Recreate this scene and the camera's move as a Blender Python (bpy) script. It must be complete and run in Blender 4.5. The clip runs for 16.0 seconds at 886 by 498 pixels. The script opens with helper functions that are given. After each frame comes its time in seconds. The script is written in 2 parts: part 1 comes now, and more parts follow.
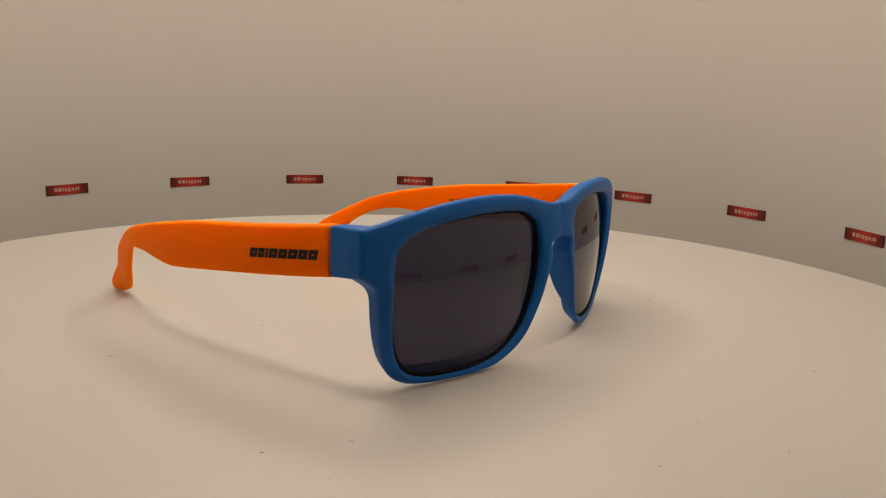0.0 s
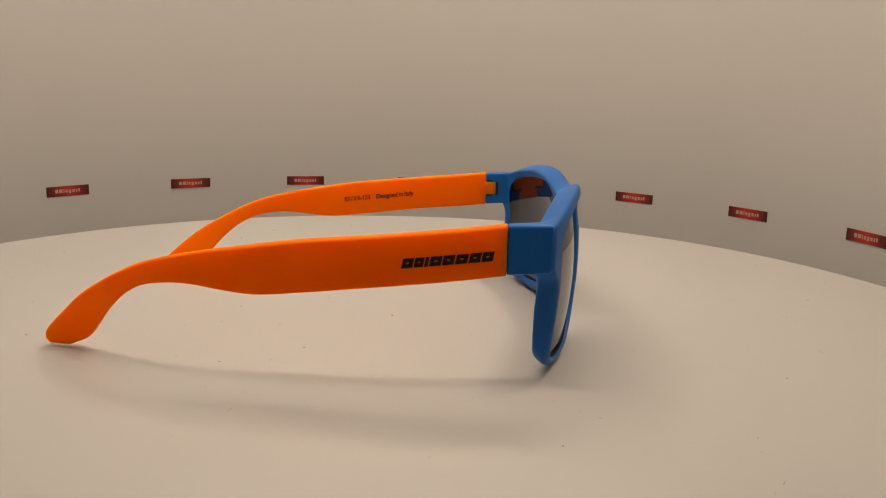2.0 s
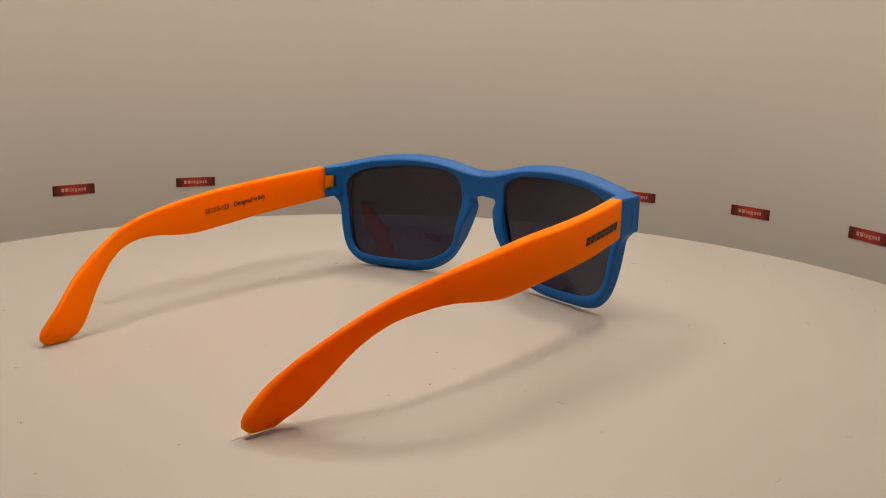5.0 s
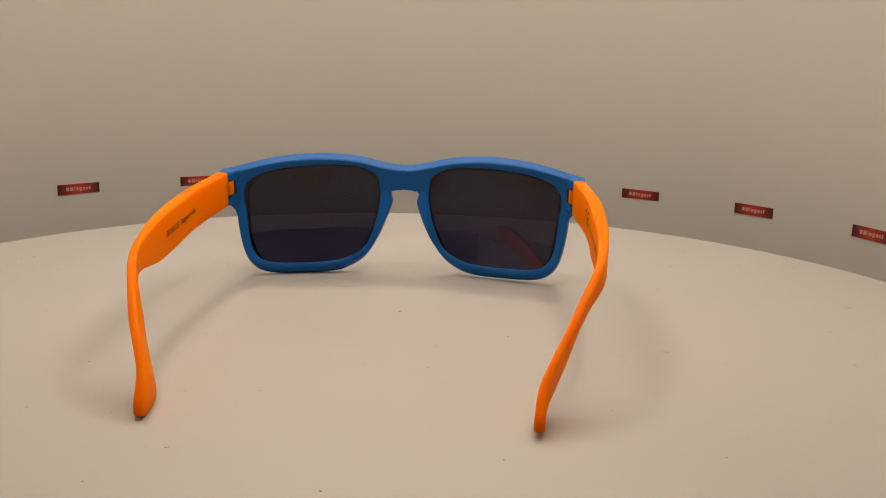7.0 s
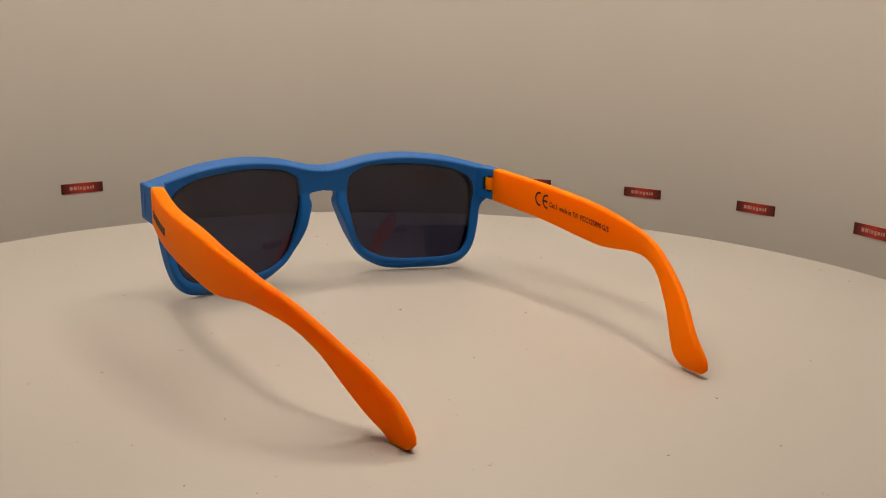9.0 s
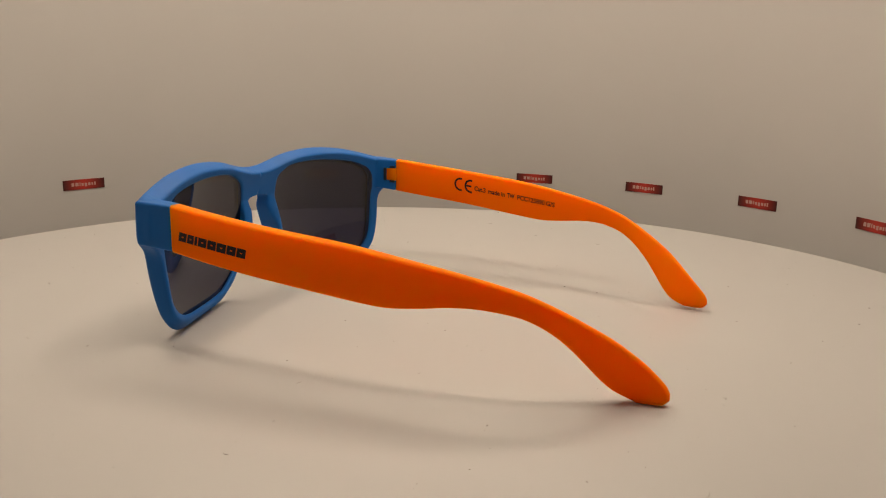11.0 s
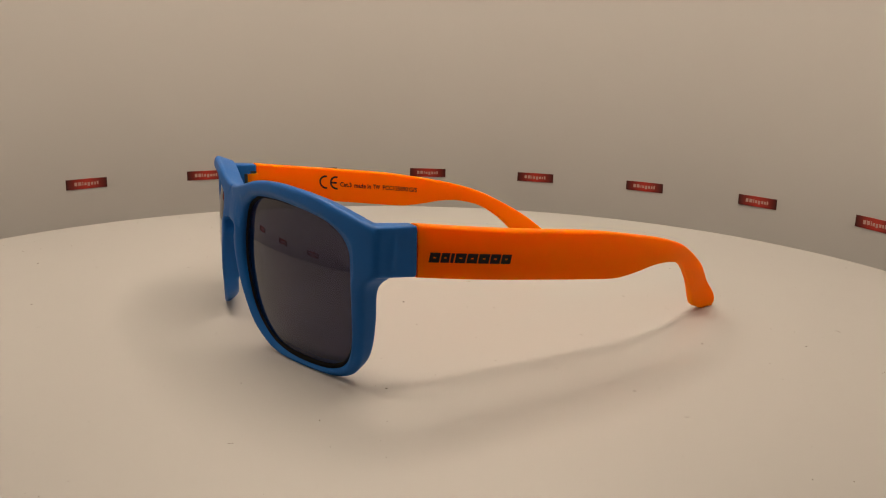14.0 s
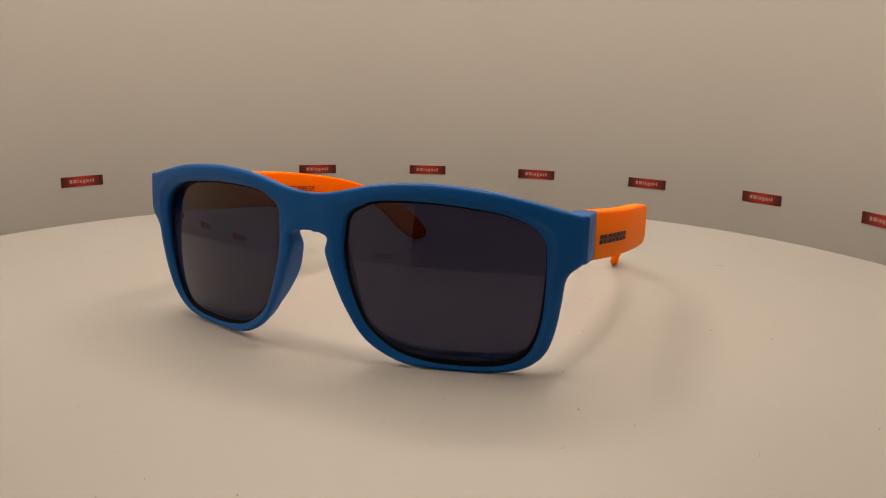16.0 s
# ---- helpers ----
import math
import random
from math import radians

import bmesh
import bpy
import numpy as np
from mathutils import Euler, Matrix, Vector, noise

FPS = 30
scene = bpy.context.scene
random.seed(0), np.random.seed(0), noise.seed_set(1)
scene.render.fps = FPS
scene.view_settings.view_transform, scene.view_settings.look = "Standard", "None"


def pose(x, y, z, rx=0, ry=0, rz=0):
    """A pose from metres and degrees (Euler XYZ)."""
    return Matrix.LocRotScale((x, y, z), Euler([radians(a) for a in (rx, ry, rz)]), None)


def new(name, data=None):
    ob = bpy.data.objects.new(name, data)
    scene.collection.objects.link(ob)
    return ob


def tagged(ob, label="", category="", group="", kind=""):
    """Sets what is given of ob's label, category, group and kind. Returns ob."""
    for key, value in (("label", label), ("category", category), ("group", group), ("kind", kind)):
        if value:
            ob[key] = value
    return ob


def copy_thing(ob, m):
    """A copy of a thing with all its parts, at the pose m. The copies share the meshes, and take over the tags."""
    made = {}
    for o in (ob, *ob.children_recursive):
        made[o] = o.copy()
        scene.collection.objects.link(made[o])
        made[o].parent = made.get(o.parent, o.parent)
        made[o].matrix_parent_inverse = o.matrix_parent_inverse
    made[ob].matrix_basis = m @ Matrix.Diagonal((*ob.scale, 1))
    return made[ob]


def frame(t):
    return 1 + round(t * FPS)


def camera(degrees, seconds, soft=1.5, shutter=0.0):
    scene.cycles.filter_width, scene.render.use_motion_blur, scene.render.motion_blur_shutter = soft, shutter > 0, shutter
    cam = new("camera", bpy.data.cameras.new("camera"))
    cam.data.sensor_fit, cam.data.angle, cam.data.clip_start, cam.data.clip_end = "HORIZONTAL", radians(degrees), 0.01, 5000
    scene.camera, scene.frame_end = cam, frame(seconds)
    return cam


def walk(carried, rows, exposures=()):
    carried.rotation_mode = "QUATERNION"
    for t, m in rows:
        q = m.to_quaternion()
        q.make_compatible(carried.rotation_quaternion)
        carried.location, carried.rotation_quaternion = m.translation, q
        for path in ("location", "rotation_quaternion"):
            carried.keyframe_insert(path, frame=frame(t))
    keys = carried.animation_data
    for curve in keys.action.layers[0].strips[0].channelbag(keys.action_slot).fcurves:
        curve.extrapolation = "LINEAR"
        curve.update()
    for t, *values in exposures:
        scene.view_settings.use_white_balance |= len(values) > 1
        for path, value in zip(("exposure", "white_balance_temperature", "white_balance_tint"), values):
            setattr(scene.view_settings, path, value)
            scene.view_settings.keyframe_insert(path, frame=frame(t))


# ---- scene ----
# A pair of sunglasses on a white turntable before a curved white backdrop.
MM = 0.001
cam = camera(58.31, 16.0, soft=1.1)

# seconds, place in millimetres, yaw, pitch, roll in degrees
PATH = [
    (0.0, -0.16, -255.35, 75.13, -3.821, -11.607, 1.731),
    (0.5, -0.22, -254.66, 74.82, -3.827, -11.538, 1.752),
    (1.0, -0.52, -254.08, 74.49, -3.858, -11.480, 1.721),
    (1.5, -0.65, -254.10, 74.43, -3.851, -11.472, 1.696),
    (2.0, -0.68, -254.93, 74.60, -3.805, -11.471, 1.689),
    (2.5, -0.65, -256.54, 74.59, -3.772, -11.455, 1.698),
    (3.0, -0.71, -257.81, 74.81, -3.722, -11.502, 1.701),
    (3.5, -0.48, -258.00, 74.62, -3.658, -11.493, 1.683),
    (4.0, -0.11, -257.40, 74.65, -3.541, -11.555, 1.640),
    (4.2, -0.04, -257.16, 74.62, -3.564, -11.550, 1.635),
    (6.3, -1.58, -257.37, 74.89, -3.408, -11.595, 1.565),
    (6.5, -1.32, -257.33, 74.88, -3.397, -11.674, 1.555),
    (7.0, -0.76, -258.06, 75.40, -3.287, -11.733, 1.530),
    (7.5, -0.18, -258.97, 75.91, -3.186, -11.768, 1.481),
    (8.0, 0.05, -259.26, 75.91, -3.116, -11.787, 1.448),
    (8.5, 0.36, -259.21, 75.64, -3.047, -11.783, 1.417),
    (9.0, 0.41, -259.16, 75.63, -2.992, -11.849, 1.381),
    (9.2, 0.41, -258.90, 75.57, -2.984, -11.917, 1.345),
    (11.3, 0.60, -259.46, 75.20, -2.842, -12.129, 1.242),
    (11.5, 0.74, -259.61, 75.15, -2.805, -12.071, 1.238),
    (12.0, 0.84, -259.74, 75.04, -2.765, -12.066, 1.207),
    (12.5, 0.76, -260.22, 75.06, -2.740, -12.104, 1.181),
    (13.0, 0.78, -261.37, 74.95, -2.758, -12.091, 1.179),
    (13.5, 0.62, -261.73, 74.92, -2.762, -12.114, 1.145),
    (14.0, 0.34, -261.33, 74.79, -2.789, -12.123, 1.160),
    (14.5, 0.20, -259.87, 74.55, -2.837, -12.124, 1.170),
    (15.0, 0.56, -256.02, 73.55, -2.728, -12.200, 1.141),
    (15.5, 0.51, -254.90, 73.07, -2.747, -12.202, 1.110),
    (16.0, 0.89, -255.31, 72.93, -2.759, -12.221, 1.060),
]

# seconds, turn of the table in degrees
TURN = [
    (0.00, 50.92), (0.50, 59.70), (1.00, 68.42), (1.50, 77.00), (2.00, 85.75), (2.50, 94.48), (3.00, 103.23), (3.50, 112.06), (4.00, 120.83), (4.20, 124.51), (4.90, 136.90), (5.60, 149.30), (6.30, 161.69), (6.50, 165.26), (7.00, 174.05), (7.50, 182.56), (8.00, 191.20), (8.50, 199.88), (9.00, 208.90), (9.20, 212.41), (9.90, 224.71), (10.60, 237.01), (11.30, 249.31), (11.50, 252.85), (12.00, 261.52), (12.50, 270.30), (13.00, 279.05), (13.50, 287.87), (14.00, 296.64), (14.50, 305.38), (15.00, 314.08), (15.50, 322.98), (16.00, 331.75),
]


def carried_pose(x, y, z, yaw, pitch, roll):
    turn = Matrix.Rotation(radians(yaw), 4, "Z") @ Matrix.Rotation(radians(90 + pitch), 4, "X") @ Matrix.Rotation(radians(roll), 4, "Z")
    return Matrix.Translation((x * MM, y * MM, z * MM)) @ turn


walk(cam, [(t, carried_pose(*row)) for t, *row in PATH], exposures=[(0.0, 0.0), (16.0, 0.0)])

# ---- light ----
# One warm white ring lamp hangs level above the turntable; the closed room holds no other light.
LAMP_Y, LAMP_R, LAMP_Z, LAMP_POWER = 0.075, 0.178, 0.405, 31.0
world = bpy.data.worlds.new("room_light")
scene.world = world
world.use_nodes = True
world.node_tree.nodes["Background"].inputs[0].default_value = (1.0, 0.86, 0.70, 1)
world.node_tree.nodes["Background"].inputs[1].default_value = 0.1


# ---- materials ----
def shader(name, colour, rough=0.5, metal=0.0):
    m = bpy.data.materials.new(name)
    m.use_nodes = True
    b = m.node_tree.nodes["Principled BSDF"]
    b.inputs["Base Color"].default_value = (*colour, 1)
    b.inputs["Roughness"].default_value = rough
    b.inputs["Metallic"].default_value = metal
    return m, b, m.node_tree.nodes, m.node_tree.links


def grainy(name, dark, light, scale, rough=0.5, bump=0.0, bump_scale=1500, rough_spread=0.08):
    """A surface of two close tones, with fine relief and uneven gloss; scales are per metre."""
    m, b, nodes, links = shader(name, light, rough)
    place = nodes.new("ShaderNodeTexCoord")
    tone = nodes.new("ShaderNodeTexNoise")
    tone.inputs["Scale"].default_value, tone.inputs["Detail"].default_value = scale, 6
    links.new(place.outputs["Object"], tone.inputs["Vector"])
    mix = nodes.new("ShaderNodeMix")
    mix.data_type = "RGBA"
    mix.inputs["A"].default_value, mix.inputs["B"].default_value = (*dark, 1), (*light, 1)
    links.new(tone.outputs["Fac"], mix.inputs["Factor"])
    links.new(mix.outputs["Result"], b.inputs["Base Color"])
    gloss = nodes.new("ShaderNodeMapRange")
    gloss.inputs["To Min"].default_value, gloss.inputs["To Max"].default_value = rough - rough_spread, rough + rough_spread
    fine = nodes.new("ShaderNodeTexNoise")
    fine.inputs["Scale"].default_value, fine.inputs["Detail"].default_value = bump_scale, 3
    links.new(place.outputs["Object"], fine.inputs["Vector"])
    links.new(tone.outputs["Fac"], gloss.inputs["Value"])
    links.new(gloss.outputs["Result"], b.inputs["Roughness"])
    if bump:
        relief = nodes.new("ShaderNodeBump")
        relief.inputs["Strength"].default_value, relief.inputs["Distance"].default_value = bump, 0.0002
        links.new(fine.outputs["Fac"], relief.inputs["Height"])
        links.new(relief.outputs["Normal"], b.inputs["Normal"])
    return m


TABLE = grainy("white_laminate", (0.412, 0.407, 0.399), (0.438, 0.433, 0.425), 14, 0.45, 0.06, 2500)
WALL = grainy("white_backdrop_board", (0.468, 0.459, 0.448), (0.498, 0.489, 0.478), 9, 0.75, 0.08, 1200)
BLUE = grainy("matte_blue_plastic", (0.005, 0.104, 0.385), (0.006, 0.117, 0.425), 120, 0.46, 0.10, 4000)
ORANGE = grainy("orange_plastic", (1.0, 0.172, 0.0002), (1.0, 0.190, 0.0004), 90, 0.5, 0.06, 4000)
ORANGE.node_tree.nodes["Principled BSDF"].inputs["Subsurface Weight"].default_value = 0.9
ORANGE.node_tree.nodes["Principled BSDF"].inputs["Subsurface Radius"].default_value = (1.0, 0.4, 0.02)
ORANGE.node_tree.nodes["Principled BSDF"].inputs["Subsurface Scale"].default_value = 0.006
ORANGE.node_tree.nodes["Principled BSDF"].inputs["Specular IOR Level"].default_value = 0.04
BLUE.node_tree.nodes["Principled BSDF"].inputs["Specular IOR Level"].default_value = 0.2
INK = grainy("black_print", (0.006, 0.006, 0.007), (0.011, 0.011, 0.012), 300, 0.6)
INK.node_tree.nodes["Principled BSDF"].inputs["Specular IOR Level"].default_value = 0.2
# lens bevel, blackened for the shade inside the rim
EDGE = grainy("lens_edge_and_shade", (0.004, 0.004, 0.006), (0.007, 0.007, 0.009), 300, 0.85)
EDGE.node_tree.nodes["Principled BSDF"].inputs["Specular IOR Level"].default_value = 0.15
# near-black colour for the shade in the hinge notches
GAP_SHADE = grainy("hinge_gap_shade", (0.004, 0.010, 0.022), (0.008, 0.016, 0.03), 300, 0.6)
PALE = grainy("pale_label_print", (0.42, 0.26, 0.22), (0.52, 0.34, 0.29), 200, 0.5)
DUST = grainy("grey_dust", (0.16, 0.14, 0.12), (0.32, 0.29, 0.26), 900, 0.9)
# dark so that little light bounces up to the backdrop's foot
DESK = grainy("bounce_damping_desk", (0.035, 0.033, 0.03), (0.05, 0.047, 0.043), 12, 0.5)
FLOOR = grainy("grey_floor", (0.22, 0.21, 0.20), (0.28, 0.27, 0.25), 6, 0.6)
ROOM = grainy("room_paint", (0.36, 0.34, 0.31), (0.42, 0.40, 0.37), 3, 0.8)
LAMP_SKIRT = grainy("dark_lamp_housing", (0.03, 0.03, 0.03), (0.05, 0.05, 0.05), 20, 0.5)
LAMP_BODY = grainy("white_lamp_housing", (0.66, 0.65, 0.63), (0.72, 0.71, 0.69), 20, 0.4)

# printed sticker: bright red in its middle, darkening to the two ends, as it is printed
RED, red_bsdf, red_nodes, red_links = shader("red_label_print", (0.35, 0.02, 0.015), 0.4)
red_place = red_nodes.new("ShaderNodeTexCoord")
red_split = red_nodes.new("ShaderNodeSeparateXYZ")
red_off = red_nodes.new("ShaderNodeMath")
red_off.operation = "ABSOLUTE"
red_ramp = red_nodes.new("ShaderNodeValToRGB")
red_size = red_nodes.new("ShaderNodeMath")
red_size.operation = "MULTIPLY"
red_size.inputs[1].default_value = 1 / 0.0134
red_ramp.color_ramp.elements[0].position, red_ramp.color_ramp.elements[0].color = 0.05, (0.42, 0.028, 0.018, 1)
red_ramp.color_ramp.elements[1].position, red_ramp.color_ramp.elements[1].color = 0.95, (0.055, 0.006, 0.005, 1)
red_links.new(red_place.outputs["Object"], red_split.inputs[0])
red_links.new(red_split.outputs["X"], red_off.inputs[0])
red_links.new(red_off.outputs[0], red_size.inputs[0])
red_links.new(red_size.outputs[0], red_ramp.inputs[0])
red_links.new(red_ramp.outputs[0], red_bsdf.inputs["Base Color"])

LENS, lens_bsdf, _, _ = shader("dark_tinted_lens", (0.028, 0.027, 0.056), 0.0)
lens_bsdf.inputs["Transmission Weight"].default_value = 1.0
lens_bsdf.inputs["IOR"].default_value = 1.42

GLOW = bpy.data.materials.new("glowing_lamp_diffuser")
GLOW.use_nodes = True
GLOW.node_tree.nodes.clear()
glow_out = GLOW.node_tree.nodes.new("ShaderNodeOutputMaterial")
glow = GLOW.node_tree.nodes.new("ShaderNodeEmission")
glow.inputs[0].default_value, glow.inputs[1].default_value = (1.0, 0.805, 0.615, 1), LAMP_POWER
GLOW.node_tree.links.new(glow.outputs[0], glow_out.inputs[0])


# ---- making meshes ----
def part(name, bm, material, parent=None, label="", smooth=True, angle=38):
    me = bpy.data.meshes.new(name)
    bmesh.ops.recalc_face_normals(bm, faces=bm.faces)
    for f in bm.faces:
        f.smooth = smooth
    if smooth:
        for e in bm.edges:
            e.smooth = not (len(e.link_faces) == 2 and e.calc_face_angle(0) > radians(angle))
    bm.to_mesh(me)
    bm.free()
    me.materials.append(material)
    ob = new(name, me)
    ob.parent = parent
    if label:
        ob["label"] = label
    return ob


def spline(points, n, closed=False):
    """n points, evenly spaced along a smooth curve through the given ones."""
    p = np.array(points, float)
    k = len(p)
    out = []
    for i in range(k if closed else k - 1):
        a, b, c, d = (p[(i + j) % k] if closed else p[min(max(i + j, 0), k - 1)] for j in (-1, 0, 1, 2))
        for s in np.linspace(0, 1, 24, endpoint=False):
            out.append(0.5 * (2 * b + (c - a) * s + (2 * a - 5 * b + 4 * c - d) * s * s + (3 * b - a - 3 * c + d) * s ** 3))
    out.append(p[0] if closed else p[-1])
    out = np.array(out)
    run = np.r_[0, np.cumsum(np.linalg.norm(np.diff(out, axis=0), axis=1))]
    at = np.linspace(0, run[-1], n, endpoint=not closed)
    return np.stack([np.interp(at, run, out[:, j]) for j in range(out.shape[1])], 1)


def box(bm, lo, hi, bevel=0.0, seg=2):
    made = bmesh.ops.create_cube(bm, size=1)["verts"]
    for v in made:
        v.co = Vector([(lo[i] + hi[i]) / 2 + v.co[i] * (hi[i] - lo[i]) for i in range(3)])
    if bevel:
        bm.normal_update()
        edges = list({e for v in made for e in v.link_edges})
        bmesh.ops.bevel(bm, geom=edges, offset=bevel, segments=seg, affect="EDGES", profile=0.5)


def revolve(bm, profile, a0, a1, n, closed):
    """Turn an (r, z) profile about the z axis, from a0 to a1 degrees."""
    rings = []
    for i in range(n if closed else n + 1):
        a = radians(a0 + (a1 - a0) * i / n)
        rings.append([bm.verts.new((r * math.cos(a), r * math.sin(a), z)) for r, z in profile])
    for i in range(n):
        p, q = rings[i], rings[(i + 1) % len(rings)]
        for k in range(len(profile)):
            l = (k + 1) % len(profile)
            bm.faces.new((p[k], q[k], q[l], p[l]))
    if not closed:
        bm.faces.new(rings[0])
        bm.faces.new(rings[-1][::-1])


# ---- the setting ----
TABLE_R, WALL_R, WALL_C = 0.2080, 0.2547, (-0.0082, 0.0763)
LABEL_Z, LABEL_FIRST, LABEL_STEP = 0.00585, 138.81, -18.13


def make_turntable():
    table = tagged(new("turntable"), "round white laminate turntable top with a few dust specks", "turntable")
    bm = bmesh.new()
    r = TABLE_R
    revolve(bm, [(0.0005, 0.0), (r - 0.0012, 0.0), (r - 0.0004, -0.0004), (r, -0.0012), (r, -0.0108), (r - 0.0012, -0.012), (0.0005, -0.012)], 0, 360, 160, True)
    part("disc", bm, TABLE, table)
    bm = bmesh.new()
    revolve(bm, [(0.0005, -0.012), (0.06, -0.012), (0.06, -0.05), (0.09, -0.055), (0.09, -0.062), (0.0005, -0.062)], 0, 360, 64, True)
    part("hub", bm, TABLE, table, "white round turntable base")
    # specks and short fibres
    rng = random.Random(5)
    bm = bmesh.new()
    for i in range(320):
        a, rr = rng.uniform(0, 2 * math.pi), 0.2 * math.sqrt(rng.random())
        size = rng.choice((0.08, 0.1, 0.12, 0.15, 0.22)) * MM
        m = Matrix.Translation((rr * math.cos(a), rr * math.sin(a), size * 0.3)) @ Matrix.Rotation(rng.uniform(0, 6.28), 4, "Z") @ Matrix.Diagonal((rng.uniform(0.8, 2.2), rng.uniform(0.6, 1), 0.5, 1))
        bmesh.ops.create_icosphere(bm, subdivisions=1, radius=size, matrix=m)
    for i in range(34):
        a, rr = rng.uniform(0, 2 * math.pi), 0.2 * math.sqrt(rng.random())
        x, y, d = rr * math.cos(a), rr * math.sin(a), rng.uniform(0, 6.28)
        bend, size = rng.uniform(-0.9, 0.9), rng.uniform(0.3, 0.6) * MM
        last = None
        for k in range(5):
            w = 0.045 * MM
            n = Vector((-math.sin(d), math.cos(d), 0)) * w
            c = Vector((x, y, 0.00006))
            ring = [bm.verts.new(c + n), bm.verts.new(c + Vector((0, 0, w * 1.4))), bm.verts.new(c - n)]
            if last:
                for j in range(3):
                    bm.faces.new((last[j], last[(j + 1) % 3], ring[(j + 1) % 3], ring[j]))
            last = ring
            d += bend
            x, y = x + math.cos(d) * size, y + math.sin(d) * size
    tagged(part("dust", bm, DUST, table, "tiny grey dust specks and fibres"), kind="stuff")
    return table


def backdrop_line():
    """The board's inner line, from one straight wing over the arc to the other: point and outward normal."""
    line = []
    for a, way in ((-28, 1), (214, -1)):
        n = Vector((math.cos(radians(a)), math.sin(radians(a)), 0))
        p = Vector((*WALL_C, 0)) + n * WALL_R
        along = Vector((-n.y, n.x, 0)) * -way
        wing = [(p + along * d, n) for d in (0.19, 0.12, 0.06)]
        line.append(wing if way > 0 else wing[::-1])
    arc = []
    for i in range(151):
        a = radians(-28 + 242 * i / 150)
        n = Vector((math.cos(a), math.sin(a), 0))
        arc.append((Vector((*WALL_C, 0)) + n * WALL_R, n))
    return line[0] + arc + line[1]


def make_backdrop():
    bm = bmesh.new()
    rings = []
    for p, n in backdrop_line():
        q = p + n * 0.004
        rings.append([bm.verts.new((v.x, v.y, z)) for v, z in ((p, -0.12), (p, 0.42), (q, 0.42), (q, -0.12))])
    for a, b in zip(rings, rings[1:]):
        for k in range(4):
            bm.faces.new((a[k], b[k], b[(k + 1) % 4], a[(k + 1) % 4]))
    bm.faces.new(rings[0])
    bm.faces.new(rings[-1][::-1])
    wall = part("wall_curved", bm, WALL)
    return tagged(wall, "tall curved white backdrop board round the turntable", "wall", kind="structure")


def curved_plate(bm, half_w, half_h, r0, r1, x0=-1, x1=1, z0=-1, z1=1, n=8):
    """A thin plate that follows the backdrop, facing its middle; x, z in halves of the label."""
    grid = []
    for i in range(n + 1):
        a = (x0 + (x1 - x0) * i / n) * half_w / WALL_R
        grid.append([bm.verts.new((r * math.sin(a), r * math.cos(a), z * half_h)) for r, z in ((r0, z0), (r0, z1), (r1, z1), (r1, z0))])
    for i in range(n):
        for k in range(4):
            bm.faces.new((grid[i][k], grid[i + 1][k], grid[i + 1][(k + 1) % 4], grid[i][(k + 1) % 4]))
    bm.faces.new(grid[0])
    bm.faces.new(grid[-1][::-1])


def make_label():
    """A dark-edged red sticker with a pale emblem of plain shapes."""
    hw, hh, r = 0.0133, 0.0031, WALL_R
    thing = tagged(new("wall_label"), "small red sticker with a pale emblem on the white backdrop", "label", "stickers along the backdrop")
    bm = bmesh.new()
    curved_plate(bm, hw, hh, r - 0.0003, r - 0.00002)
    part("field", bm, RED, thing, "red sticker darkening to its ends", False)
    at = -0.60
    for w, lo, hi in ((0.13, -0.24, 0.26), (0.15, -0.24, 0.26), (0.04, -0.24, 0.28), (0.10, -0.24, 0.12), (0.11, -0.40, 0.12), (0.11, -0.24, 0.12), (0.07, -0.24, 0.12), (0.07, -0.24, 0.24)):
        bm = bmesh.new()
        curved_plate(bm, hw, hh, r - 0.00042, r - 0.00031, at, at + w, lo - 0.06, hi + 0.12, 1)
        part("emblem_bar", bm, PALE, thing, "pale printed emblem shape", False)
        at += w + 0.055
    return thing


def label_pose(k):
    a = LABEL_FIRST + LABEL_STEP * k
    end = min(max(a, -28), 214)
    if a != end:
        # on a straight wing, as far along it as the arc would have gone
        n = Vector((math.cos(radians(end)), math.sin(radians(end)), 0))
        far = radians(a - end) * WALL_R
        return pose(WALL_C[0] - n.y * far, WALL_C[1] + n.x * far, LABEL_Z, 0, 0, end - 90)
    return pose(WALL_C[0], WALL_C[1], LABEL_Z, 0, 0, a - 90)


def make_room():
    """Plain floor, walls and ceiling that close the place behind the backdrop."""
    for name, lo, hi, mat, label in (
        ("floor", (-2.0, -2.0, -0.80), (2.0, 2.0, -0.75), FLOOR, "plain grey room floor"),
        ("ceiling", (-2.0, -2.0, 1.75), (2.0, 2.0, 1.80), ROOM, "plain pale room ceiling"),
        ("wall_north", (-2.0, 2.0, -0.80), (2.0, 2.05, 1.80), ROOM, "plain pale room wall"),
        ("wall_south", (-2.0, -2.05, -0.80), (2.0, -2.0, 1.80), ROOM, "plain pale room wall"),
        ("wall_east", (2.0, -2.0, -0.80), (2.05, 2.0, 1.80), ROOM, "plain pale room wall"),
        ("wall_west", (-2.05, -2.0, -0.80), (-2.0, 2.0, 1.80), ROOM, "plain pale room wall"),
    ):
        bm = bmesh.new()
        box(bm, lo, hi)
        tagged(part(name, bm, mat, None, "", False), label, name.split("_")[0], kind="structure")
    # unseen stand, added dark to keep bounced light off the lower backdrop
    bm = bmesh.new()
    box(bm, (-0.55, -0.22, -0.14), (0.55, 0.50, -0.12), 0.002)
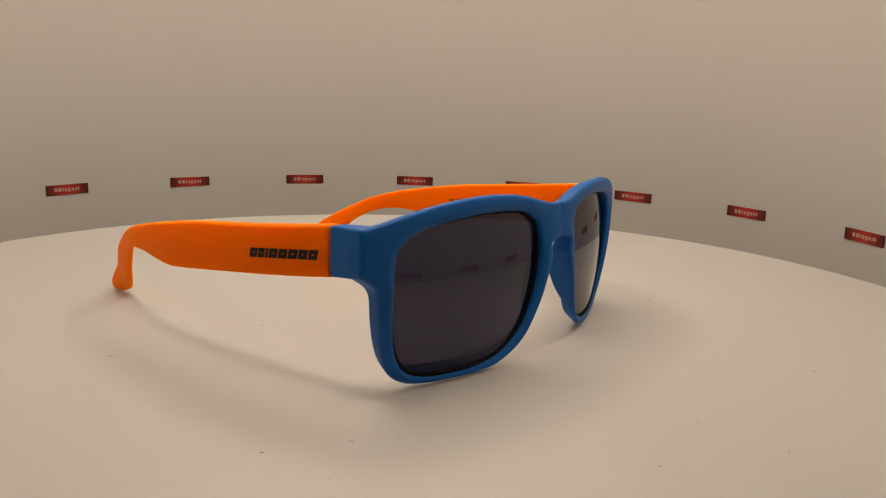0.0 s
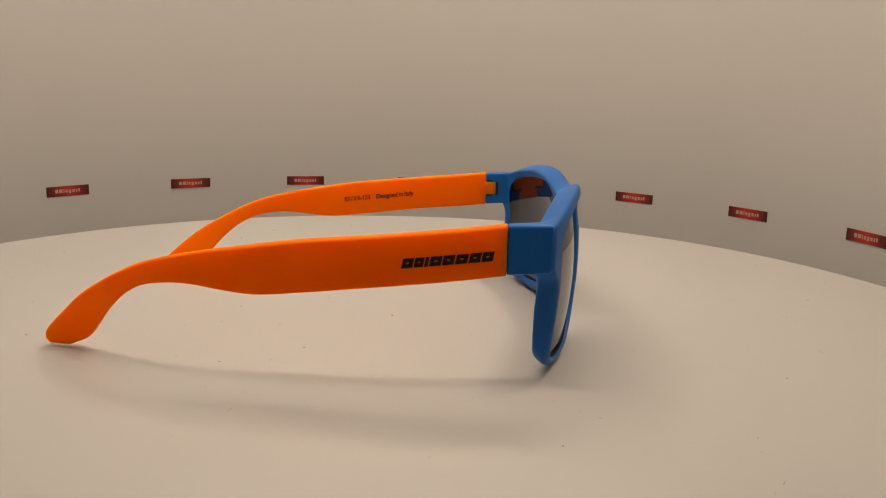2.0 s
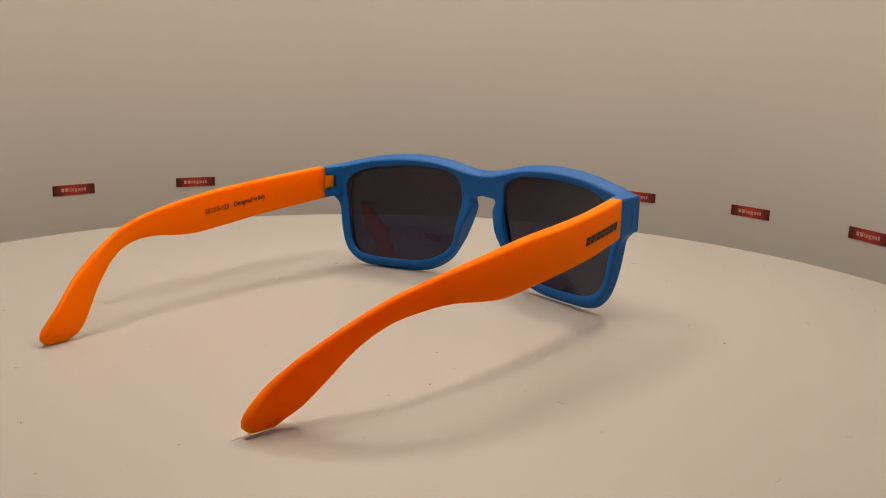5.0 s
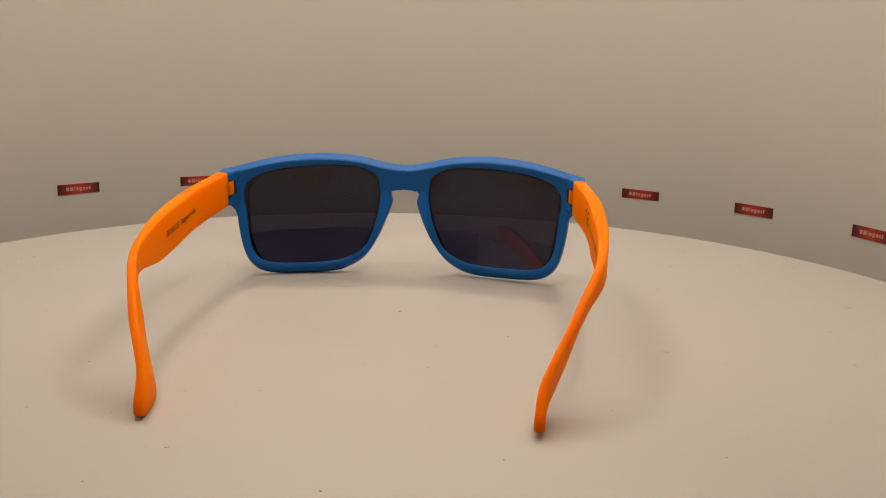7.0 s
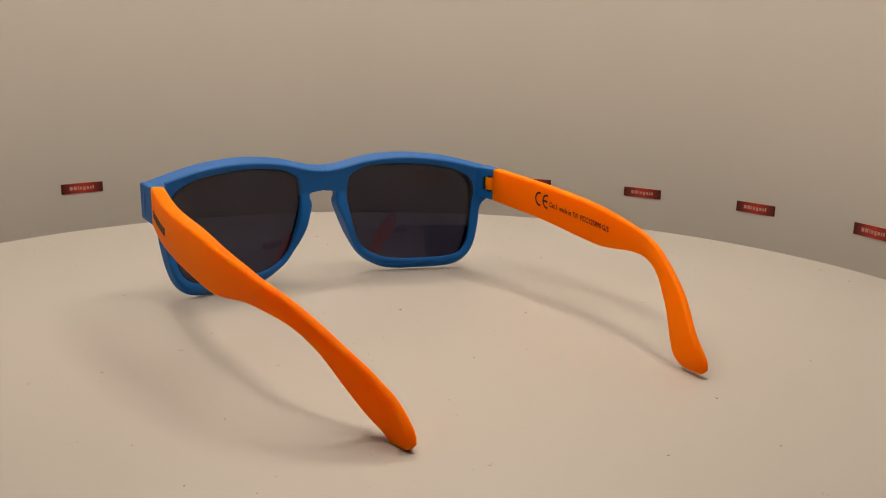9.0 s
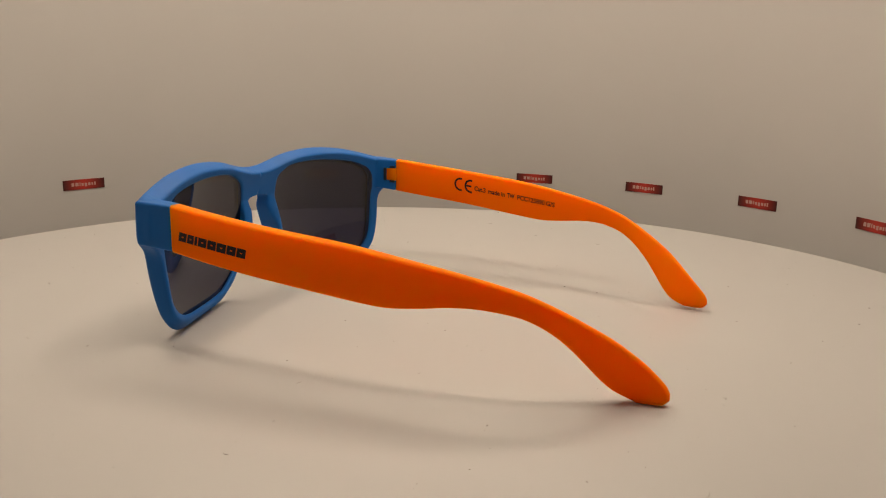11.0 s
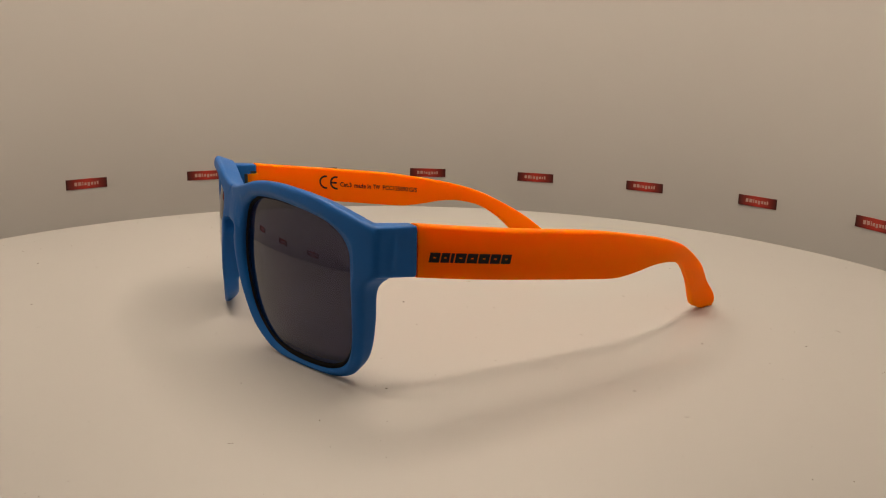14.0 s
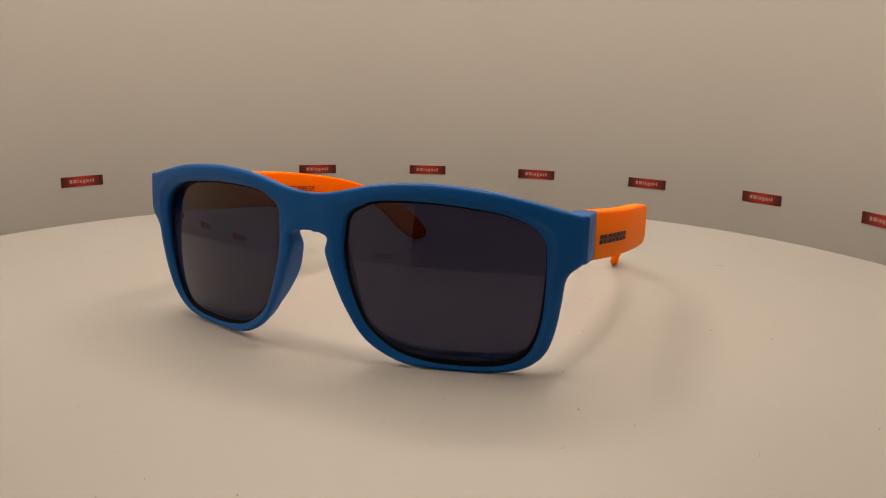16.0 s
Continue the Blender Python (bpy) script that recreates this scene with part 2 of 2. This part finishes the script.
    desk = tagged(new("display_stand"), "unseen stand under turntable and backdrop, dark to damp bounced light", "stand")
    part("desktop", bm, DESK, desk)
    for x in (-0.5, 0.5):
        for y in (-0.17, 0.45):
            bm = bmesh.new()
            box(bm, (x - 0.02, y - 0.02, -0.75), (x + 0.02, y + 0.02, -0.14), 0.002)
            part("leg", bm, DESK, desk)
    bm = bmesh.new()
    revolve(bm, [(0.0005, -0.062), (0.1, -0.062), (0.1, -0.12), (0.0005, -0.12)], 0, 360, 64, True)
    tagged(part("turntable_motor", bm, TABLE), "white round motor base under the turntable", "base")


# ---- the sunglasses ----
# half of the front, seen from before it, millimetres: x outwards, z up
LENS_LINE = [(13.9, 40.8), (18.4, 42.4), (28, 43.0), (38, 42.6), (49.5, 41.1), (56.0, 38.6), (59.2, 35.2), (59.9, 31), (59.8, 22.5), (58.9, 14.2), (57.0, 8.1),
             (53.8, 4.5), (48.5, 2.8), (40.2, 2.3), (30.8, 2.6), (23.2, 4.4), (16.2, 10.0), (11.9, 19.5), (9.9, 28), (9.9, 33.8), (10.7, 38.5)]
# outer line: over the brow, round the side, along the foot, up the nose, and up the middle of the bridge
BROW = [(0, 43.5), (4.5, 43.8), (10, 44.9), (17.3, 46.6), (26, 47.6), (36, 47.7), (48, 46.5), (57, 44.6), (63.5, 42.9), (67.2, 41.9), (68.3, 41.1), (68.7, 40.0),
        (68.9, 35.5), (68.9, 32.0), (68.5, 30.4), (67.2, 29.1), (65.6, 27.7), (64.5, 25.6), (63.8, 20), (62.5, 12.7), (60.5, 6.8), (57.2, 2.9), (53, 0.9),
        (47, 0.1), (38, -0.1), (30, 0.1), (23.2, 1.5), (15.9, 6.1), (11.0, 13.7), (7.7, 21), (5.1, 28.0), (5.0, 30.0), (5.6, 31.6), (5.2, 33.0), (3.4, 33.7), (0, 33.7)]
BRIDGE = [(0, 36), (0, 38), (0, 40), (0, 41.8)]
SAG, CURVE, PROUD = -59.0, 140.8, 1.4


def front_y(x, z):
    """Where the lip of the lens opening lies: wrapped round the face, leaning a little."""
    u = z - 23
    return SAG + x * x / (2 * CURVE) - 0.02 * u + 0.0045 * u * u - 0.16e-4 * x * x * u


def crest(d, x):
    """How far the face of the rim stands before the lip, d millimetres from the opening."""
    u = max(0.0, min(1.0, d / 2.2))
    return PROUD * (0.55 + 0.45 * min(1.0, x / 30)) * u * u * (3 - 2 * u)


def half_front():
    outer = np.concatenate([spline(BROW[:10], 44), spline(BROW[9:14], 14)[1:], spline(BROW[13:], 90)[1:], np.array(BRIDGE)])
    lens = spline(LENS_LINE, 600, True)
    centre = np.array([35.0, 23.5])
    # match the two lines by their angle about the middle of the lens, kept in order
    ang = lambda p: np.unwrap(np.arctan2(p[:, 1] - centre[1], p[:, 0] - centre[0]))
    la = ang(lens)
    inner = []
    for a in np.minimum.accumulate(ang(outer)):
        inner.append(lens[np.argmin(np.abs((la - a + math.pi) % (2 * math.pi) - math.pi))])
    inner = np.array(inner)
    return outer, inner


def rim_depth(x, z):
    """Thickness of the front: slimmer at the foot, deeper at the brow and nose."""
    nose = max(0.0, 1 - math.hypot((x - 7) / 7, (z - 20) / 13))
    return 4.2 - 0.8 * max(0.0, min(1.0, (18 - z) / 10)) * min(1.0, x / 35) + 0.8 * max(0, (z - 30) / 14) + 4.0 * nose ** 0.8


def ramp(v, a, b):
    return max(0.0, min(1.0, (v - a) / (b - a)))


def draft(x, z, s):
    """How the moulding draws in from the front to the back, at share s of the rim's width: shift of x and z."""
    foot, brow = ramp(z, 12, 2), ramp(z, 36, 42)
    dz = foot * (2.9 - 0.3 * s) - brow * (2.0 * s - 0.5 * (1 - s)) * ramp(x, 70, 62)
    dx = -1.3 * ramp(x, 54, 61) * ramp(z, 29, 24) * s
    return dx, dz


def make_front(parent):
    outer, inner = half_front()
    bm = bmesh.new()
    for side in (-1, 1):
        rings = []
        for o, i in zip(outer, inner):
            w = float(np.linalg.norm(o - i))
            on_axis = o[0] < 0.01 and 34.5 < o[1] < 42.5
            foot = 0.6 * max(0.0, 1 - o[1] / 8)
            ri, ro = min(0.7, w * 0.2) / w, (0.0 if on_axis else min(1.1 + foot, w * 0.4) / w)
            hi, ho = 0.7, 0.0 if on_axis else 1.1 + foot
            prof = []
            # front inner edge -> front outer edge -> back outer edge -> back inner edge; (share, depth from front, depth from back)
            for a in (0, 30, 60, 90):
                prof.append((ri * (1 - math.cos(radians(a))), hi * (1 - math.sin(radians(a))), None))
            for s in (0.3, 0.5, 0.7):
                prof.append((ri + (1 - ro - ri) * s, 0.0, None))
            for a in (0, 30, 60, 90):
                prof.append((1 - ro * (1 - math.sin(radians(a))), ho * (1 - math.cos(radians(a))), None))
            for a in (90, 60, 30, 0):
                prof.append((1 - ro * (1 - math.sin(radians(a))), None, ho * (1 - math.cos(radians(a)))))
            for s in (0.7, 0.5, 0.3):
                prof.append((ri + (1 - ro - ri) * s, None, 0.0))
            for a in (0, 30, 60, 90):
                prof.append((ri * (1 - math.sin(radians(a))), None, hi * (1 - math.cos(radians(a)))))
            ring = []
            for s, df, db in prof:
                s = max(0.0, min(1.0, s))
                p = i + (o - i) * s
                y0 = front_y(p[0], p[1])
                d = rim_depth(p[0], p[1])
                y = y0 + df - crest(s * w, p[0]) if df is not None else y0 + d - db
                back = max(0.0, min(1.0, (y - y0) / d))
                dx, dz = draft(p[0], p[1], s)
                ring.append(bm.verts.new((side * (p[0] + dx * back) * MM, y * MM, (p[1] + dz * back) * MM)))
            rings.append(ring)
        k = len(rings[0])
        for a, b in zip(rings, rings[1:]):
            for j in range(k):
                l = (j + 1) % k
                f = (a[j], a[l], b[l], b[j])
                if all(abs(v.co.x) < 1e-6 for v in f):
                    continue
                bm.faces.new(f)
        # the bridge: close between the last and the first column
        a, b = rings[-1], rings[0]
        for j in range(k):
            l = (j + 1) % k
            f = (a[j], a[l], b[l], b[j])
            if all(abs(v.co.x) < 1e-6 for v in f):
                continue
            bm.faces.new(f)
    bmesh.ops.remove_doubles(bm, verts=bm.verts, dist=2e-5)
    bridge = [v for v in bm.verts if abs(v.co.x) < 10 * MM and 34.8 * MM < v.co.z < 42.3 * MM and v.co.y < front_y(v.co.x / MM, v.co.z / MM) * MM + 2 * MM]
    for _ in range(4):
        bmesh.ops.smooth_vert(bm, verts=bridge, factor=0.5, use_axis_x=True, use_axis_y=True, use_axis_z=True)
    # end pieces that reach back to the hinges
    for side in (-1, 1):
        made = bmesh.ops.create_cube(bm, size=1)["verts"]
        for v in made:
            back, out, up = v.co.y > 0, v.co.x > 0, v.co.z > 0
            y = -32.5 if back else (-43.5 if out else -44.6)
            x = (67.9 if back else 69.15) if out else (63.2 if back else 61.5)
            z = (41.4 if back else 41.9) if up else (28.9 if back else 30.0)
            v.co = Vector((side * x * MM, y * MM, z * MM))
        edges = list({e for v in made for e in v.link_edges})
        bm.normal_update()
        bmesh.ops.bevel(bm, geom=edges, offset=0.6 * MM, segments=3, affect="EDGES", profile=0.5)
    front = part("front_frame", bm, BLUE, parent, "matte blue plastic front frame with keyhole bridge", angle=50)
    # one moulded body: fuse rims and end pieces, soften the joints
    fuse = front.modifiers.new("fuse", "REMESH")
    fuse.mode, fuse.voxel_size, fuse.use_smooth_shade = "VOXEL", 0.3 * MM, True
    soften = front.modifiers.new("soften", "SMOOTH")
    soften.factor, soften.iterations = 0.5, 6
    return front


def lens_y(x, z):
    """Front of a lens: its own rounder curve, a little forward in its middle."""
    u, v = x - 35.0, z - 23.5
    return front_y(35.0, 23.5) + 0.9 + 35.0 / CURVE * u + (u * u + v * v) / (2 * 98.0)


def make_lens(side, parent):
    line = spline(LENS_LINE, 96, True)
    n = len(line)
    centre = np.array([35.0, 23.5])

    def at(p, s, depth):
        x = centre[0] + (p[0] - centre[0]) * s
        z = centre[1] + (p[1] - centre[1]) * s
        return (side * x * MM, (lens_y(x, z) + depth) * MM, z * MM)

    bm = bmesh.new()
    layers = []
    for depth in (0.0, 1.8):
        rings = [[bm.verts.new(at(p, s, depth)) for p in line] for s in (1.03, 0.9, 0.77, 0.64, 0.51, 0.38, 0.25, 0.12)]
        mid = bm.verts.new((side * centre[0] * MM, (lens_y(*centre) + depth) * MM, centre[1] * MM))
        for a, b in zip(rings, rings[1:]):
            for j in range(n):
                bm.faces.new((a[j], a[(j + 1) % n], b[(j + 1) % n], b[j]))
        for j in range(n):
            bm.faces.new((rings[-1][j], rings[-1][(j + 1) % n], mid))
        layers.append(rings[0])
    for j in range(n):
        bm.faces.new((layers[0][j], layers[0][(j + 1) % n], layers[1][(j + 1) % n], layers[1][j]))
    lens = part("lens", bm, LENS, parent, "dark grey tinted glossy lens")
    # bevelled edge round the front of the lens, black to include the rim's shade
    bm = bmesh.new()
    loops = [[bm.verts.new(at(p, s, depth)) for p in line] for s, depth in ((1.03, -0.7), (0.995, -0.6), (0.974, -0.06), (1.03, -0.06))]
    for a, b in zip(loops, loops[1:] + loops[:1]):
        for j in range(n):
            bm.faces.new((a[j], a[(j + 1) % n], b[(j + 1) % n], b[j]))
    part("lens_edge", bm, EDGE, lens, "black bevelled lens edge with the rim's shade painted in")
    return lens


TOP = [(-32.4, 41.5), (-20, 40.1), (-1.5, 38.2), (17.5, 36.3), (28, 34.9), (41.5, 32.6), (50, 30.9), (56.5, 29.2), (62.5, 27.2), (68.8, 24.2), (75, 20.7), (81.6, 16.4), (88, 10.9), (93, 6.0), (94.6, 3.8), (94.8, 1.9), (93.7, 0.7)]
FOOT = [(-32.4, 28.7), (-20, 27.2), (-1, 25.2), (17.9, 23.0), (28, 21.9), (33.5, 21.9), (40, 22.5), (46, 23.2), (53, 23.2), (60, 21.9), (64.5, 20.0), (68.5, 17.2), (72.5, 13.4), (76, 9.2), (79.5, 5.0), (82.5, 2.4), (87, 0.5)]
SIDE = [(-32.5, 68.0), (-5, 69.8), (27, 67.8), (47, 64.6), (57.5, 61.9), (67.5, 58.0), (78, 53.3), (84.5, 49.6), (89.5, 46.9), (96, 45.6)]


def side_x(y):
    c = SIDE_LINE
    return float(np.interp(y, c[:, 0], c[:, 1]))


SIDE_LINE = spline(SIDE, 120)


def temple_thick(y):
    return 4.3 - 1.85 * min(1.0, max(0.0, (y - 15) / 36))


def make_temple(side, parent):
    n = 90
    top, foot = spline(np.array(TOP), n), spline(np.array(FOOT), n)
    bm = bmesh.new()
    rings = []
    for k, (t, f) in enumerate(zip(top, foot)):
        h = float(np.linalg.norm(t - f))
        r = 0.9
        up = (t - f) / h
        ring = []
        for cx, cz, a0 in ((1, 1, 0), (-1, 1, 90), (-1, -1, 180), (1, -1, 270)):
            for a in (0, 30, 60, 90):
                c, s = math.cos(radians(a0 + a)), math.sin(radians(a0 + a))
                u = f + up * (h / 2 + cz * (h / 2 - r) + s * r)
                th = temple_thick(u[0])
                twist = 0.5 * min(1.0, max(0.0, (u[0] - 55) / 15))
                x = side_x((1 - twist) * u[0] + twist * t[0]) - th / 2 + cx * (th / 2 - r) + c * r
                ring.append(bm.verts.new((side * x * MM, u[0] * MM, u[1] * MM)))
        rings.append(ring)
    for a, b in zip(rings, rings[1:]):
        for j in range(16):
            bm.faces.new((a[j], a[(j + 1) % 16], b[(j + 1) % 16], b[j]))
    bm.faces.new(rings[0])
    # rounded end
    last = rings[-1]
    mid = sum((v.co for v in last), Vector()) / len(last) + Vector((0, 0.7 * MM, -0.5 * MM))
    tip = bm.verts.new(mid)
    for j in range(16):
        bm.faces.new((last[j], last[(j + 1) % 16], tip))
    arm = part("temple", bm, ORANGE, parent, "bright orange plastic temple arm with a curved ear end", angle=60)
    # hinge tongue let into the end piece; dark blocks stand for the shade in its gaps
    bm = bmesh.new()
    box(bm, (62.6 * MM, -36.4 * MM, 33.0 * MM), (66.0 * MM, -32.0 * MM, 38.0 * MM), 0.3 * MM)
    for v in bm.verts:
        v.co.x *= side
    part("hinge_tongue", bm, ORANGE, arm, "orange hinge tongue")
    for lo, hi in ((38.0, 38.9), (32.1, 33.0)):
        bm = bmesh.new()
        box(bm, (62.85 * MM, -35.4 * MM, lo * MM), (65.5 * MM, -32.7 * MM, hi * MM))
        for v in bm.verts:
            v.co.x *= side
        part("gap_shade_block", bm, GAP_SHADE, arm, "dark block painted as the shade in the hinge gap", False)
    bm = bmesh.new()
    box(bm, (62.0 * MM, -37.3 * MM, 32.9 * MM), (65.5 * MM, -36.3 * MM, 38.1 * MM))
    for v in bm.verts:
        v.co.x *= side
    part("gap_shade_block", bm, GAP_SHADE, arm, "dark block painted as the shade in the hinge gap", False)
    return arm


def lay_on_temple(bm, side, inside, y0, z0, slope, way):
    """Bend a flat print (x along the arm, y up, in millimetres) onto an arm's face; way: 1 reads towards the ear, -1 towards the hinge."""
    for v in bm.verts:
        along, up = v.co.x, v.co.y
        y = y0 + way * along
        z = z0 + way * along * slope + up
        x = side_x(y)
        x = x - temple_thick(y) - 0.06 if inside else x + 0.06
        v.co = Vector((side * x * MM, y * MM, z * MM))


def print_text(words, height, width, x0):
    """Flat letters of the built-in font, height of a capital and width of the whole in millimetres, from x0 rightwards."""
    data = bpy.data.curves.new("letters", "FONT")
    data.body, data.size, data.fill_mode, data.resolution_u, data.offset = words, 1.0, "FRONT", 3, 0.022
    ob = bpy.data.objects.new("letters", data)
    scene.collection.objects.link(ob)
    bpy.context.view_layer.update()
    me = ob.evaluated_get(bpy.context.evaluated_depsgraph_get()).to_mesh()
    bm = bmesh.new()
    bm.from_mesh(me)
    ob.to_mesh_clear()
    bpy.data.objects.remove(ob)
    bpy.data.curves.remove(data)
    lo, hi = min(v.co.x for v in bm.verts), max(v.co.x for v in bm.verts)
    for v in bm.verts:
        v.co = Vector((x0 + (v.co.x - lo) / (hi - lo) * width, v.co.y / 0.70 * height, 0))
    bmesh.ops.subdivide_edges(bm, edges=[e for e in bm.edges if e.calc_length() > 1.2], cuts=1)
    return bm


def arc_letter(bm, x0, radius, stroke, bar):
    """A round open letter of the conformity mark: a half ring, with a bar for the second one."""
    last = None
    for i in range(19):
        a = radians(90 + 180 * i / 18)
        pair = [bm.verts.new((x0 + radius + r * math.cos(a), r * math.sin(a), 0)) for r in (radius, radius - stroke)]
        if last:
            bm.faces.new((last[0], pair[0], pair[1], last[1]))
        else:
            bm.faces.new((pair[0], pair[1], bm.verts.new((x0 + radius * 1.22, radius - stroke, 0)), bm.verts.new((x0 + radius * 1.22, radius, 0))))
        last = pair
    bm.faces.new((last[1], last[0], bm.verts.new((x0 + radius * 1.22, -radius, 0)), bm.verts.new((x0 + radius * 1.22, stroke - radius, 0))))
    if bar:
        bm.faces.new([bm.verts.new((x, y, 0)) for x, y in ((x0 + stroke * 0.8, -stroke / 2), (x0 + radius * 1.1, -stroke / 2), (x0 + radius * 1.1, stroke / 2), (x0 + stroke * 0.8, stroke / 2))])


def mark_bars(arm, side, y0, z0, slope, way):
    """The maker's mark on the outside of an arm: eight heavy slanted shapes in a row, 22 mm long, each but the narrow one with a window."""
    at = 0.0
    for w in (2.7, 2.25, 0.9, 2.85, 2.85, 3.0, 2.85, 2.8):
        bm = bmesh.new()
        # a heavy block with a small window in it, the narrow one solid
        u, v = 0.37 * w, 0.17
        outer = [(at, -1.2), (at + w, -1.2), (at + w, 1.2), (at, 1.2)]
        inner = [(at + u, -v), (at + w - u, -v), (at + w - u, v), (at + u, v)]
        rim = [[bm.verts.new((x + 0.2 * y, y, 0)) for x, y in loop] for loop in ((outer, inner) if w > 1 else (outer,))]
        if w > 1:
            for k in range(4):
                bm.faces.new((rim[0][k], rim[0][(k + 1) % 4], rim[1][(k + 1) % 4], rim[1][k]))
        else:
            bm.faces.new(rim[0])
        lay_on_temple(bm, side, False, y0, z0, slope, way)
        part("mark_bar", bm, INK, arm, "black bar of the printed maker's mark", False)
        at += w + 0.3


def inner_print(arm, side):
    """Sizes on the inside of one arm, conformity mark and code on the other."""
    if side > 0:
        y0, z0, slope, way, bits = 25.3, 28.9, -0.118, -1, [("55", 0, 2.2, 1.75), ("15-123", 4.5, 6.0, 1.75), ("Designed", 13.0, 8.6, 1.75), ("in", 22.4, 1.5, 1.75), ("Italy", 24.6, 3.6, 1.75)]
    else:
        y0, z0, slope, way, bits = -7.0, 33.0, -0.112, 1, [("Cat.3", 8.7, 4.8, 1.75), ("made", 14.7, 4.9, 1.75), ("in", 20.3, 1.5, 1.75), ("TW", 22.7, 3.1, 1.75), ("PCC125890", 27.0, 11.2, 1.75), ("G/S", 38.8, 3.5, 1.75)]
    for words, x0, width, height in bits:
        bm = print_text(words, height, width, x0)
        for v in bm.verts:
            v.co.y -= height / 2
        lay_on_temple(bm, side, True, y0, z0, slope, way)
        part("printed_word", bm, INK, arm, "small black printed word", False)
    bm = bmesh.new()
    if side > 0:
        for a, b, c, d in ((2.7, -0.8, 4.1, -0.6), (2.7, 0.6, 4.1, 0.8), (2.7, -0.6, 2.9, 0.6), (3.9, -0.6, 4.1, 0.6)):
            bm.faces.new([bm.verts.new((x, y, 0)) for x, y in ((a, b), (c, b), (c, d), (a, d))])
        lay_on_temple(bm, side, True, y0, z0, slope, way)
        part("printed_square", bm, INK, arm, "small black printed square", False)
    else:
        arc_letter(bm, 0.0, 2.65, 0.72, False)
        arc_letter(bm, 4.4, 2.65, 0.72, True)
        lay_on_temple(bm, side, True, y0, z0 + 0.4, slope, way)
        part("conformity_mark", bm, INK, arm, "black printed conformity mark", False)


def make_sunglasses():
    thing = tagged(new("sunglasses"), "sunglasses with matte blue front, dark lenses and orange temples", "sunglasses")
    make_front(thing)
    for side in (-1, 1):
        make_lens(side, thing)
    # wearer's right arm: x negative
    for side in (-1, 1):
        arm = make_temple(side, thing)
        mark_bars(arm, side, -6.9 if side < 0 else -29.6, 31.6 if side < 0 else 33.6, -0.1, -1 if side < 0 else 1)
        inner_print(arm, side)
    return thing


def make_ring_lamp():
    """A level ring lamp with its glowing face down, hung from the ceiling by three rods."""
    thing = tagged(new("ring_lamp"), "dark ring lamp with a warm glowing face, hung above the turntable", "lamp")
    thing.location = (0, LAMP_Y, 0)
    r0, r1 = LAMP_R - 0.012, LAMP_R + 0.012
    bm = bmesh.new()
    # deep outer skirt is added to keep direct lamp light off the upper backdrop
    revolve(bm, [(r0 - 0.003, LAMP_Z + 0.001), (r0 - 0.003, LAMP_Z + 0.016), (r1 + 0.003, LAMP_Z + 0.016), (r1 + 0.003, LAMP_Z - 0.036), (r1 + 0.001, LAMP_Z - 0.036), (r1 + 0.001, LAMP_Z + 0.004), (r0 - 0.001, LAMP_Z + 0.004), (r0 - 0.001, LAMP_Z + 0.001)], 0, 360, 72, True)
    part("housing", bm, LAMP_SKIRT, thing, "dark ring housing with an added skirt that dims the upper backdrop")
    bm = bmesh.new()
    revolve(bm, [(r0, LAMP_Z), (r1, LAMP_Z), (r1, LAMP_Z + 0.003), (r0, LAMP_Z + 0.003)], 0, 360, 72, True)
    part("diffuser", bm, GLOW, thing, "glowing warm white diffuser ring")
    for k in range(3):
        a = radians(30 + 120 * k)
        x, y = LAMP_R * math.cos(a), LAMP_R * math.sin(a)
        bm = bmesh.new()
        bmesh.ops.create_cone(bm, cap_ends=True, segments=10, radius1=0.002, radius2=0.002, depth=1.75 - LAMP_Z - 0.016, matrix=Matrix.Translation((x, y, (1.75 + LAMP_Z + 0.016) / 2)))
        part("rod", bm, LAMP_BODY, thing, "thin white hanging rod")


def motions():
    walk(turntable, [(t, Matrix.Rotation(radians(a), 4, "Z")) for t, a in TURN])
    walk(sunglasses, [(t, Matrix.Rotation(radians(a), 4, "Z") @ Matrix.Translation((4.07 * MM, 0, 0.22 * MM)) @ Matrix.Rotation(radians(0.42), 4, "Y")) for t, a in TURN])


make_room()
make_backdrop()
turntable = make_turntable()
wall_label = make_label()
wall_label.matrix_basis = label_pose(0)
for k in list(range(1, 12)) + [-1, -2, -3, -4, -5, -6]:
    copy_thing(wall_label, label_pose(k))
sunglasses = make_sunglasses()
make_ring_lamp()
motions()
